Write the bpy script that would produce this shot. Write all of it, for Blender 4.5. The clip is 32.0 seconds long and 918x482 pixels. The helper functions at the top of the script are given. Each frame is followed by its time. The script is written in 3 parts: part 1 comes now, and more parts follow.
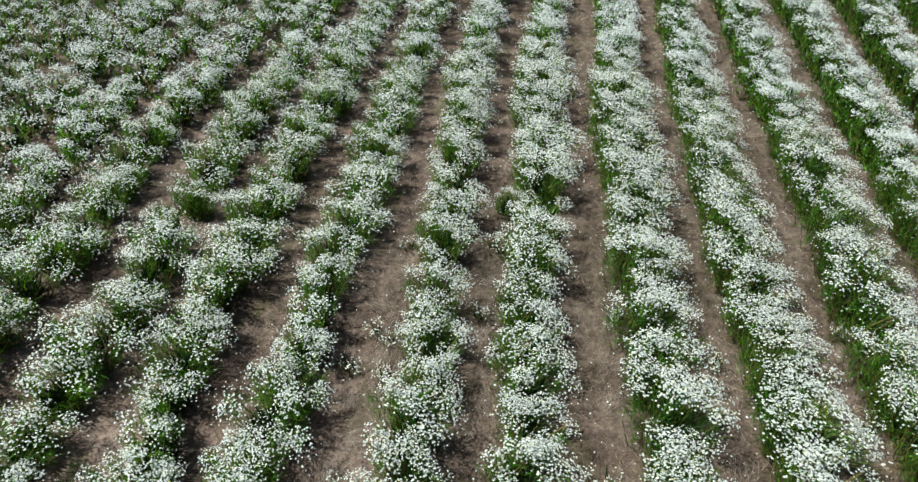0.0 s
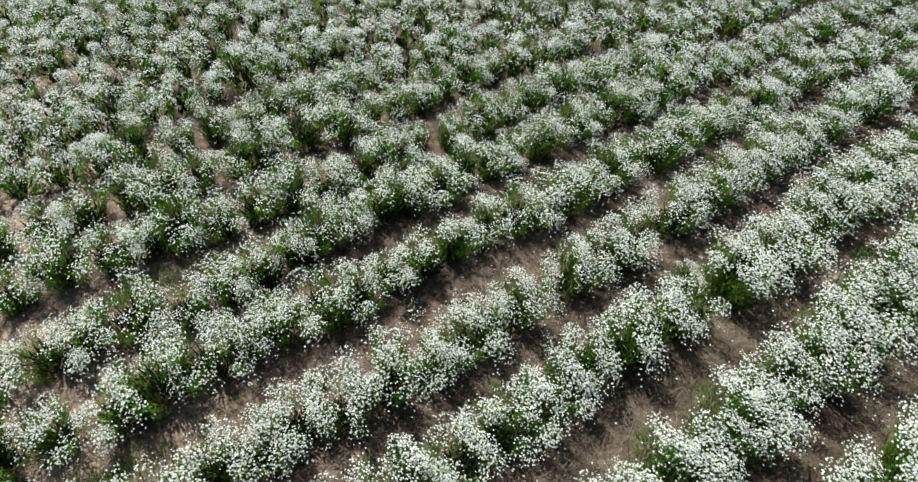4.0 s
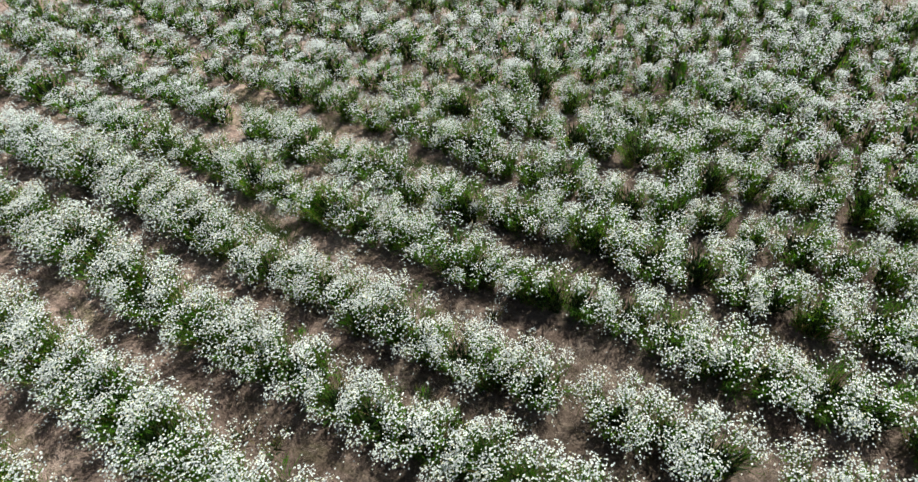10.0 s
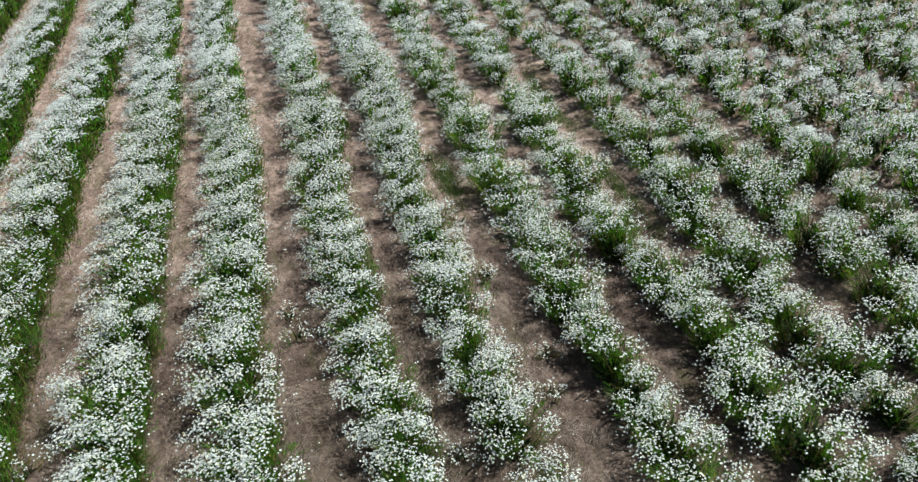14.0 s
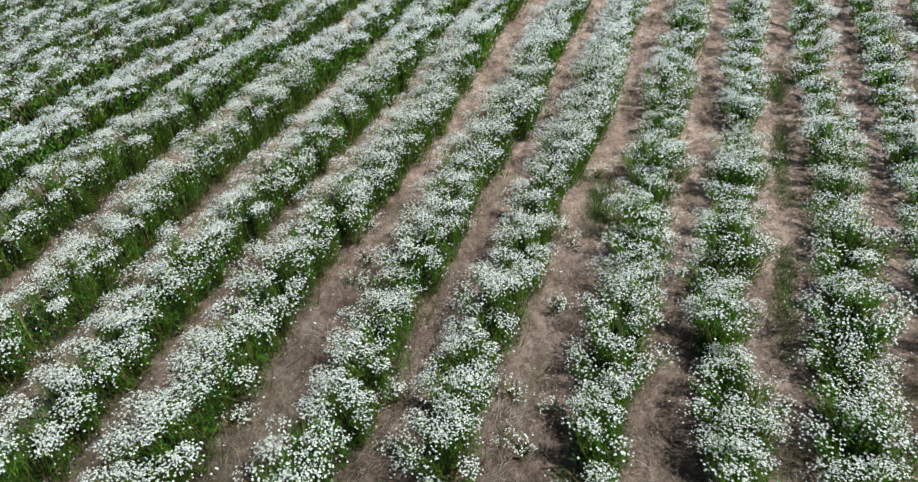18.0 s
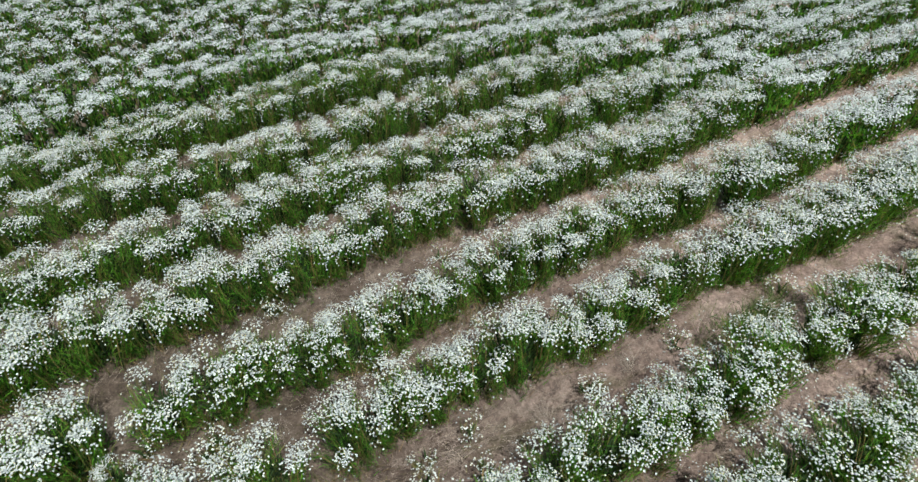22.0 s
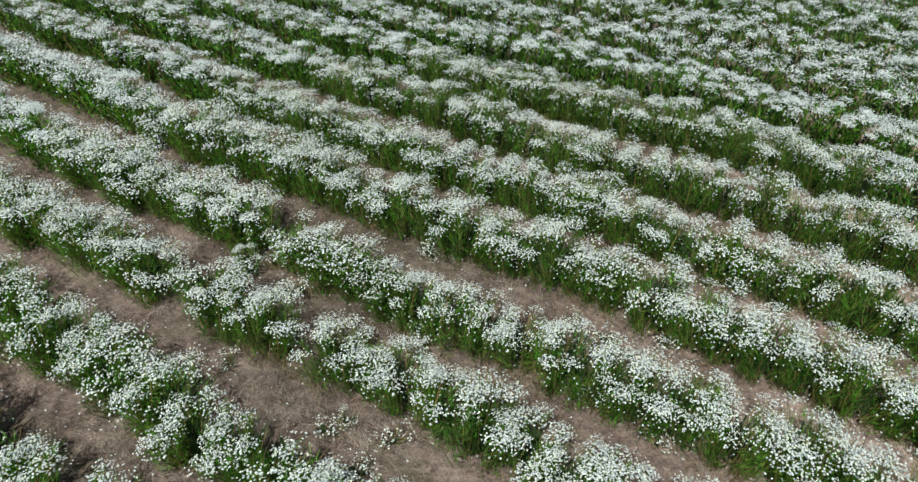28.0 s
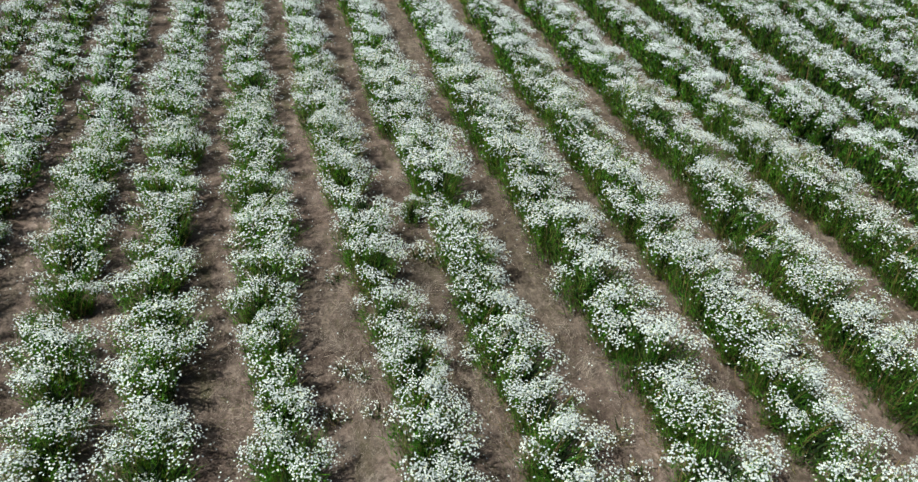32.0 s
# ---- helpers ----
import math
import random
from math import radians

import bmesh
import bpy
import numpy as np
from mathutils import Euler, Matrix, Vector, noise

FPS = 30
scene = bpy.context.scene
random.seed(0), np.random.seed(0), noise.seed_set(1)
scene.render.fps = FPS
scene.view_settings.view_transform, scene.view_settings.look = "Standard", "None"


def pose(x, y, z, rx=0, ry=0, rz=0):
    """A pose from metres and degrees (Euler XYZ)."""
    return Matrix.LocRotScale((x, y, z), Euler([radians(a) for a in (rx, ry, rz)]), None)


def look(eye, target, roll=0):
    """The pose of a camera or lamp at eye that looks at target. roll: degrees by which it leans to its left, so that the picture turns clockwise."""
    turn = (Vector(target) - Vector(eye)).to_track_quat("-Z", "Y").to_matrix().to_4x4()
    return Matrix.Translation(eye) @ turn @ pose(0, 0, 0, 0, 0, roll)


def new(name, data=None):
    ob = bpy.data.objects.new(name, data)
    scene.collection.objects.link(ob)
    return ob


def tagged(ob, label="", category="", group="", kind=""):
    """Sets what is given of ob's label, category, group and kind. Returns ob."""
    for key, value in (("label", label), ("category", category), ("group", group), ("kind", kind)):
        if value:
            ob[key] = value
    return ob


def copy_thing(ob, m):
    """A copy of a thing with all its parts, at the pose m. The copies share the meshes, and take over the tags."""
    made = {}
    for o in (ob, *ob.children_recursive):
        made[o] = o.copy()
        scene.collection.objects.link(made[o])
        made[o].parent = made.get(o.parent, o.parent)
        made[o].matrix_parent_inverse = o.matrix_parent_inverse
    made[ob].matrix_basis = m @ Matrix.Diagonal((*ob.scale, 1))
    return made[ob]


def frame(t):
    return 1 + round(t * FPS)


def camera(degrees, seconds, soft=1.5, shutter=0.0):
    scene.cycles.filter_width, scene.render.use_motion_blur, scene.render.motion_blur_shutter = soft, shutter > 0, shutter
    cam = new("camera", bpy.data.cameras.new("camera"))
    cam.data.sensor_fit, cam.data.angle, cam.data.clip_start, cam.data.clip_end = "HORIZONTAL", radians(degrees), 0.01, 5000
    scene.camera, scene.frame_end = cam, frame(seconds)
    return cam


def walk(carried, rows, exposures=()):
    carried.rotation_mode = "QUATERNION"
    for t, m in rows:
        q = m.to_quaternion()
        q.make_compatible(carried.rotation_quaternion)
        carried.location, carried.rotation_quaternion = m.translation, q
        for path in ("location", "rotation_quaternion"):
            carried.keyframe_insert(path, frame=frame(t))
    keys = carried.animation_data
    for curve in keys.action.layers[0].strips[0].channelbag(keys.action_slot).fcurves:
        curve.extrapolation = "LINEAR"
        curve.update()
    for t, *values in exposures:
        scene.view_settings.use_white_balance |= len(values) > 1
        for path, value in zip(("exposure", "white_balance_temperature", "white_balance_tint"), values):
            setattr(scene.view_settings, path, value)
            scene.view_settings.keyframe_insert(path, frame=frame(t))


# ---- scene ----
cam = camera(71.5, 32.0, soft=1.5)
METRES, EYE, TILT, LEAN, TURN = 16.0, 3.72, 0.0, 0.0, 9.6
ROWS = [
    (0.0, 0.0, 0.0, 0.0, -0.85, -41.73, 0.96),
    (0.5, 0.017, 0.0036, 0.0, 5.11, -41.68, 1.08),
    (1.0, 0.0342, 0.0075, -0.0008, 11.0, -41.58, 1.11),
    (1.5, 0.0512, 0.0126, -0.0013, 17.18, -41.48, 1.18),
    (2.0, 0.0674, 0.0168, -0.0014, 23.8, -41.42, 1.25),
    (2.5, 0.0832, 0.0227, -0.0021, 30.07, -41.25, 1.24),
    (3.0, 0.0982, 0.0308, -0.002, 36.07, -41.2, 1.34),
    (3.5, 0.1098, 0.0404, -0.0021, 41.65, -41.14, 1.24),
    (5.5, 0.1495, 0.0955, -0.0025, 64.11, -40.79, 1.02),
    (6.0, 0.156, 0.1108, -0.002, 69.7, -40.7, 0.92),
    (6.5, 0.1604, 0.1266, -0.0017, 75.0, -40.6, 0.87),
    (7.0, 0.1645, 0.1421, -0.001, 80.2, -40.54, 0.75),
    (7.5, 0.1679, 0.1577, -0.0001, 85.25, -40.47, 0.67),
    (8.0, 0.1693, 0.174, 0.0006, 90.22, -40.42, 0.58),
    (8.5, 0.1691, 0.1915, 0.0007, 95.54, -40.37, 0.49),
    (9.0, 0.1671, 0.2078, 0.0013, 100.72, -40.42, 0.4),
    (9.5, 0.1625, 0.225, 0.0005, 106.59, -40.32, 0.28),
    (10.0, 0.1559, 0.2406, 0.0008, 111.85, -40.27, 0.21),
    (10.5, 0.1482, 0.2552, 0.0014, 117.03, -40.29, 0.12),
    (11.0, 0.1396, 0.2691, 0.003, 122.35, -40.3, 0.09),
    (11.5, 0.1295, 0.2815, 0.0041, 127.73, -40.33, -0.01),
    (12.0, 0.1183, 0.2925, 0.0039, 133.59, -40.27, -0.05),
    (12.5, 0.1063, 0.3038, 0.0029, 139.06, -40.29, -0.02),
    (13.0, 0.094, 0.3142, 0.0013, 144.22, -40.3, -0.08),
    (13.5, 0.0818, 0.3227, -0.0004, 149.26, -40.31, -0.08),
    (14.0, 0.0693, 0.3281, -0.0017, 154.22, -40.34, -0.08),
    (14.5, 0.0557, 0.3321, -0.0035, 159.07, -40.29, -0.02),
    (15.0, 0.0415, 0.3331, -0.0045, 163.39, -40.36, 0.02),
    (15.5, 0.0269, 0.3355, -0.0049, 167.98, -40.39, 0.04),
    (17.5, -0.0273, 0.3368, -0.0065, 185.71, -40.56, 0.16),
    (18.0, -0.0414, 0.333, -0.0069, 190.39, -40.62, 0.22),
    (18.5, -0.0551, 0.3283, -0.008, 195.1, -40.62, 0.22),
    (19.0, -0.0686, 0.3227, -0.0085, 199.7, -40.74, 0.23),
    (19.5, -0.0819, 0.3151, -0.0093, 204.69, -40.8, 0.29),
    (20.0, -0.095, 0.3066, -0.0097, 209.84, -40.88, 0.32),
    (20.5, -0.1077, 0.2956, -0.0101, 215.03, -40.89, 0.29),
    (21.0, -0.1198, 0.2834, -0.01, 220.39, -40.98, 0.24),
    (21.5, -0.1316, 0.2699, -0.0088, 226.12, -41.1, 0.27),
    (22.0, -0.1413, 0.2575, -0.0083, 231.99, -41.13, 0.24),
    (22.5, -0.1493, 0.2451, -0.0072, 237.54, -41.22, 0.27),
    (23.0, -0.1562, 0.2316, -0.0071, 242.78, -41.24, 0.35),
    (23.5, -0.1618, 0.2173, -0.0073, 247.71, -41.35, 0.34),
    (24.0, -0.1662, 0.2022, -0.0071, 252.77, -41.4, 0.33),
    (24.5, -0.1685, 0.1882, -0.0059, 258.29, -41.44, 0.35),
    (26.5, -0.1671, 0.1309, -0.0012, 277.01, -41.57, 0.44),
    (27.0, -0.163, 0.1168, -0.0006, 281.94, -41.62, 0.43),
    (27.5, -0.1578, 0.1028, 0.0001, 287.11, -41.63, 0.45),
    (28.0, -0.1517, 0.0894, 0.0009, 292.28, -41.62, 0.45),
    (28.5, -0.1445, 0.0762, 0.0016, 297.51, -41.61, 0.48),
    (29.0, -0.1353, 0.0644, 0.002, 302.74, -41.61, 0.51),
    (29.5, -0.1252, 0.0527, 0.0023, 308.05, -41.62, 0.5),
    (30.0, -0.114, 0.0419, 0.0023, 313.63, -41.62, 0.53),
    (30.5, -0.1017, 0.0325, 0.0022, 319.39, -41.6, 0.57),
    (31.0, -0.0887, 0.0266, 0.0026, 325.01, -41.59, 0.6),
    (31.5, -0.0756, 0.0215, 0.0032, 330.49, -41.6, 0.58),
    (32.0, -0.0621, 0.0143, 0.0025, 335.78, -41.56, 0.62),
]
walk(cam, [(t, pose(0, 0, EYE, TILT, LEAN, TURN) @ pose(METRES * x, METRES * y, METRES * z, 90 + pitch, roll, yaw)) for t, x, y, z, yaw, pitch, roll in ROWS], [(0.0, 0.76, 6450, -12), (7.5, 0.88, 6850, -8), (13.0, 0.70, 6400, -9), (20.0, 0.63, 6270, -9), (28.0, 0.57, 6300, -11), (32.0, 0.70, 6400, -12)])

# ---- world and sun ----
SUN_HEIGHT, SUN_YAW = 62.5, 92.0          # degrees above the horizon; bearing, counter-clockwise from +y
sun_way = Vector((-math.sin(radians(SUN_YAW)) * math.cos(radians(SUN_HEIGHT)), math.cos(radians(SUN_YAW)) * math.cos(radians(SUN_HEIGHT)), math.sin(radians(SUN_HEIGHT))))
sun = new("sun", bpy.data.lights.new("sun", "SUN"))
sun.data.energy, sun.data.angle, sun.data.color = 5.0, radians(0.8), (1.0, 0.975, 0.945)
sun.matrix_world = look(sun_way * 50, (0, 0, 0))
world = bpy.data.worlds.new("sky")
scene.world = world
world.use_nodes = True
wt = world.node_tree
wt.nodes.clear()
w_out, w_back, w_sky = (wt.nodes.new(k) for k in ("ShaderNodeOutputWorld", "ShaderNodeBackground", "ShaderNodeTexSky"))
w_sky.sky_type, w_sky.sun_disc = "NISHITA", False
w_sky.dust_density, w_sky.ozone_density = 2.5, 0.8
w_sky.sun_elevation, w_sky.sun_rotation = radians(SUN_HEIGHT), radians(-SUN_YAW)
w_back.inputs["Strength"].default_value = 0.05
wt.links.new(w_sky.outputs[0], w_back.inputs[0])
wt.links.new(w_back.outputs[0], w_out.inputs[0])


# ---- materials ----
def material(name):
    m = bpy.data.materials.new(name)
    m.use_nodes = True
    m.node_tree.nodes.clear()
    return m, m.node_tree.nodes, m.node_tree.links


def ramp(nodes, links, value, stops):
    r = nodes.new("ShaderNodeValToRGB")
    while len(r.color_ramp.elements) < len(stops):
        r.color_ramp.elements.new(0.5)
    for e, (at, colour) in zip(r.color_ramp.elements, stops):
        e.position, e.color = at, (*colour, 1)
    links.new(value, r.inputs[0])
    return r.outputs[0]


def noise_node(nodes, links, coords, scale, detail=4.0, rough=0.55, stretch=None, turn=0.0):
    if stretch:
        mp = nodes.new("ShaderNodeMapping")
        mp.inputs["Scale"].default_value = stretch
        mp.inputs["Rotation"].default_value = (0, 0, turn)
        links.new(coords, mp.inputs[0])
        coords = mp.outputs[0]
    n = nodes.new("ShaderNodeTexNoise")
    n.inputs["Scale"].default_value, n.inputs["Detail"].default_value, n.inputs["Roughness"].default_value = scale, detail, rough
    links.new(coords, n.inputs["Vector"])
    return n.outputs["Fac"]


def mix(nodes, links, kind, fac, a, b):
    x = nodes.new("ShaderNodeMix")
    x.data_type, x.blend_type = "RGBA", kind
    for socket, v in ((x.inputs[0], fac), (x.inputs[6], a), (x.inputs[7], b)):
        if hasattr(v, "links"):
            links.new(v, socket)
        else:
            socket.default_value = v
    return x.outputs[2]


def plant_material(name, stops, spread=0.25, through_part=0.35, rough=0.6, object_tint=0.0, glow=(1, 1, 1)):
    """Thin plant matter: reflects and lets light through; the shade of each piece differs."""
    m, nodes, links = material(name)
    geo = nodes.new("ShaderNodeNewGeometry")
    info = nodes.new("ShaderNodeObjectInfo")
    col = ramp(nodes, links, geo.outputs["Random Per Island"], stops)
    big = noise_node(nodes, links, geo.outputs["Position"], 2.3, 3.0)
    col = mix(nodes, links, "MULTIPLY", spread, col, ramp(nodes, links, big, [(0.3, (0.55, 0.6, 0.5)), (0.7, (1.25, 1.15, 1.1))]))
    if object_tint:
        col = mix(nodes, links, "MULTIPLY", object_tint, col, ramp(nodes, links, info.outputs["Random"], [(0.0, (0.75, 0.85, 0.7)), (1.0, (1.2, 1.1, 1.0))]))
    p, tr, sh, out = (nodes.new(k) for k in ("ShaderNodeBsdfPrincipled", "ShaderNodeBsdfTranslucent", "ShaderNodeMixShader", "ShaderNodeOutputMaterial"))
    p.inputs["Roughness"].default_value = rough
    p.inputs["Specular IOR Level"].default_value = 0.3
    sh.inputs[0].default_value = through_part
    links.new(col, p.inputs["Base Color"])
    links.new(mix(nodes, links, "MULTIPLY", 1.0, col, (*glow, 1)), tr.inputs["Color"])
    links.new(p.outputs[0], sh.inputs[1])
    links.new(tr.outputs[0], sh.inputs[2])
    links.new(sh.outputs[0], out.inputs[0])
    return m


PETAL = plant_material("white_petals", [(0.0, (0.356, 0.364, 0.388)), (0.5, (0.525, 0.532, 0.550)), (1.0, (0.695, 0.694, 0.690))], 0.10, 0.32, 0.55, 0.0, (1.0, 1.0, 1.0))
CENTRE = plant_material("yellow_centres", [(0.0, (0.55, 0.42, 0.06)), (1.0, (0.68, 0.58, 0.16))], 0.1, 0.05, 0.8)
LEAF = plant_material("feathery_leaves", [(0.0, (0.012, 0.030, 0.006)), (0.40, (0.045, 0.120, 0.013)), (0.85, (0.122, 0.290, 0.031)), (1.0, (0.200, 0.180, 0.060))], 0.8, 0.38, 0.55, 0.7, (1.9, 2.0, 0.55))
# darker leaf green: the shade inside the bush is put into this colour
SHADE_CORE = plant_material("shade_dark_leaves", [(0.0, (0.010, 0.020, 0.005)), (1.0, (0.026, 0.048, 0.010))], 0.5, 0.08, 0.8, 0.4)
STEM = plant_material("green_stems", [(0.0, (0.060, 0.075, 0.018)), (0.5, (0.125, 0.115, 0.034)), (0.8, (0.200, 0.140, 0.056)), (1.0, (0.270, 0.180, 0.090))], 0.4, 0.2, 0.6, 0.4)
STRAW = plant_material("dry_straw", [(0.0, (0.095, 0.070, 0.063)), (0.4, (0.218, 0.164, 0.148)), (1.0, (0.40, 0.312, 0.285))], 0.4, 0.1, 0.8)
LITTER = plant_material("dead_leaves", [(0.0, (0.030, 0.020, 0.014)), (0.4, (0.085, 0.060, 0.042)), (0.8, (0.20, 0.145, 0.110)), (1.0, (0.38, 0.31, 0.26))], 0.3, 0.1, 0.8)
FRESH = plant_material("fresh_grass", [(0.0, (0.045, 0.080, 0.018)), (0.6, (0.085, 0.140, 0.030)), (1.0, (0.150, 0.150, 0.060))], 0.4, 0.3, 0.6)
STALK = plant_material("dead_stalks", [(0.0, (0.090, 0.050, 0.028)), (0.6, (0.190, 0.110, 0.060)), (1.0, (0.300, 0.200, 0.120))], 0.4, 0.1, 0.8)
WITHERED = plant_material("withered_weeds", [(0.0, (0.040, 0.034, 0.018)), (0.6, (0.095, 0.082, 0.036)), (1.0, (0.170, 0.140, 0.075))], 0.4, 0.15, 0.8)
YELLOWED = plant_material("yellowed_leaves", [(0.0, (0.070, 0.058, 0.020)), (0.5, (0.150, 0.112, 0.044)), (1.0, (0.270, 0.190, 0.092))], 0.4, 0.25, 0.7)
WEED = plant_material("low_weeds", [(0.0, (0.040, 0.064, 0.016)), (0.35, (0.080, 0.092, 0.028)), (0.65, (0.150, 0.098, 0.046)), (1.0, (0.250, 0.170, 0.100))], 0.4, 0.3, 0.6)


def soil_material():
    m, nodes, links = material("straw_strewn_soil")
    geo = nodes.new("ShaderNodeNewGeometry")
    pos = geo.outputs["Position"]
    fine = noise_node(nodes, links, pos, 55.0, 5.0, 0.75)
    clods = noise_node(nodes, links, pos, 13.0, 6.0, 0.72)
    strands = noise_node(nodes, links, pos, 16.0, 4.0, 0.7, (1.0, 0.35, 1.0), 0.15)
    patch = noise_node(nodes, links, pos, 1.7, 5.0, 0.62)
    col = ramp(nodes, links, patch, [(0.32, (0.120, 0.088, 0.082)), (0.48, (0.208, 0.159, 0.149)), (0.64, (0.310, 0.246, 0.233))])
    col = mix(nodes, links, "MULTIPLY", 0.95, col, ramp(nodes, links, clods, [(0.36, (0.52, 0.50, 0.49)), (0.62, (1.24, 1.23, 1.22))]))
    col = mix(nodes, links, "MULTIPLY", 0.5, col, ramp(nodes, links, strands, [(0.32, (0.50, 0.48, 0.46)), (0.64, (1.25, 1.22, 1.18))]))
    col = mix(nodes, links, "MULTIPLY", 0.85, col, ramp(nodes, links, fine, [(0.30, (0.58, 0.56, 0.55)), (0.68, (1.22, 1.22, 1.21))]))
    moss = noise_node(nodes, links, pos, 2.6, 6.0, 0.7, (1.5, 0.55, 1.0))
    col = mix(nodes, links, "MIX", ramp(nodes, links, moss, [(0.52, (0, 0, 0)), (0.70, (0.6, 0.6, 0.6))]), col, (0.075, 0.078, 0.032, 1))
    at = nodes.new("ShaderNodeAttribute")
    at.attribute_name = "dryness"
    col = mix(nodes, links, "MULTIPLY", 1.0, col, ramp(nodes, links, at.outputs["Fac"], [(0.0, (0.50, 0.50, 0.44)), (0.5, (0.95, 0.88, 0.86)), (1.0, (1.72, 1.59, 1.58))]))
    p, bump, out = (nodes.new(k) for k in ("ShaderNodeBsdfPrincipled", "ShaderNodeBump", "ShaderNodeOutputMaterial"))
    p.inputs["Roughness"].default_value = 0.95
    p.inputs["Specular IOR Level"].default_value = 0.1
    bump.inputs["Strength"].default_value, bump.inputs["Distance"].default_value = 1.0, 0.07
    links.new(mix(nodes, links, "ADD", 0.4, clods, fine), bump.inputs["Height"])
    links.new(col, p.inputs["Base Color"])
    links.new(bump.outputs[0], p.inputs["Normal"])
    links.new(p.outputs[0], out.inputs[0])
    return m


SOIL = soil_material()

# ---- the plan of the field ----
rng = np.random.default_rng(7)
MIDDLE = Vector((-0.45, 2.7, 0.0))         # the point that the camera circles
PITCH_OF_ROWS = 0.80
# each row's line: its x at these y, in metres
ROW_Y = (-3.0, -1.5, -0.5, 0.5, 1.5, 2.5, 3.5, 4.5, 6.0, 7.5)
ROW_LINES = {
    -5: (-3.85, -3.90, -3.87, -3.85, -3.86, -3.84, -3.90, -3.95, -3.97, -4.02),
    -4: (-3.06, -3.09, -3.09, -3.10, -3.05, -3.01, -3.08, -3.14, -3.14, -3.25),
    -3: (-2.28, -2.29, -2.24, -2.19, -2.19, -2.32, -2.38, -2.43, -2.43, -2.45),
    -2: (-1.48, -1.48, -1.50, -1.55, -1.55, -1.56, -1.60, -1.56, -1.66, -1.72),
    -1: (-0.66, -0.71, -0.73, -0.66, -0.68, -0.63, -0.72, -0.77, -0.86, -0.93),
    0: (0.13, 0.09, 0.07, 0.14, 0.09, 0.04, -0.01, 0.02, -0.08, -0.14),
    1: (1.06, 1.00, 0.88, 0.91, 0.93, 0.97, 0.88, 0.81, 0.76, 0.75),
    2: (1.81, 1.70, 1.70, 1.72, 1.69, 1.74, 1.64, 1.59, 1.58, 1.57),
    3: (2.47, 2.52, 2.55, 2.56, 2.57, 2.47, 2.43, 2.48, 2.46, 2.38),
    4: (3.34, 3.30, 3.32, 3.38, 3.42, 3.40, 3.33, 3.24, 3.21, 3.23),
}


def row_x(i, y):
    """Where the middle of row i lies at y; the rows past the mapped ones keep its pitch."""
    k = min(max(i, -5), 4)
    wander = 0.03 * math.sin(0.9 * y + 2.3 * i) + 0.02 * math.sin(2.1 * y + 1.3 * i) if k != i else 0.012 * math.sin(3.9 * y + 1.3 * i)
    return float(np.interp(y, ROW_Y, ROW_LINES[k])) + (i - k) * PITCH_OF_ROWS + wander


def mesh_of(name, verts, tris, mat):
    """A triangle mesh from numpy arrays."""
    me = bpy.data.meshes.new(name)
    verts, tris = np.asarray(verts, np.float32), np.asarray(tris, np.int32)
    me.vertices.add(len(verts))
    me.vertices.foreach_set("co", verts.ravel())
    me.loops.add(tris.size)
    me.loops.foreach_set("vertex_index", tris.ravel())
    me.polygons.add(len(tris))
    me.polygons.foreach_set("loop_start", np.arange(0, tris.size, 3, dtype=np.int32))
    me.materials.append(mat)
    me.update(calc_edges=True)
    return me


class Heap:
    """Gathers copies of small shapes into one mesh."""

    def __init__(self):
        self.v, self.t, self.n = [], [], 0

    def add(self, verts, tris):
        self.v.append(np.asarray(verts, float))
        self.t.append(np.asarray(tris) + self.n)
        self.n += len(verts)

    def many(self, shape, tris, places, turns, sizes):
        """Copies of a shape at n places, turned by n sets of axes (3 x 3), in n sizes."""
        n, k = len(places), len(shape)
        if not n:
            return
        v = np.einsum("nij,kj->nki", turns, shape) * np.asarray(sizes)[:, None, None] + places[:, None, :]
        t = np.asarray(tris)[None] + (np.arange(n) * k)[:, None, None]
        self.add(v.reshape(-1, 3), t.reshape(-1, 3))

    def arrays(self):
        return np.concatenate(self.v), np.concatenate(self.t)

    def mesh(self, name, mat):
        return mesh_of(name, *self.arrays(), mat)


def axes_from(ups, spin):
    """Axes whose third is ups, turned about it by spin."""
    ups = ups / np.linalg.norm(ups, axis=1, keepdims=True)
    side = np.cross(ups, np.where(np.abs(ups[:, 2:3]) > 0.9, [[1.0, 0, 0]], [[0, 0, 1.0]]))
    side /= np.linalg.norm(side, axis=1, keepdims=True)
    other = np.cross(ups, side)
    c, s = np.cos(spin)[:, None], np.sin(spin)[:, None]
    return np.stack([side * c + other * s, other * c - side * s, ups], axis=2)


def ring(n, r, z, turn=0.0):
    a = np.arange(n) * 2 * math.pi / n + turn
    return np.stack([np.cos(a) * r, np.sin(a) * r, np.full(n, z)], 1)


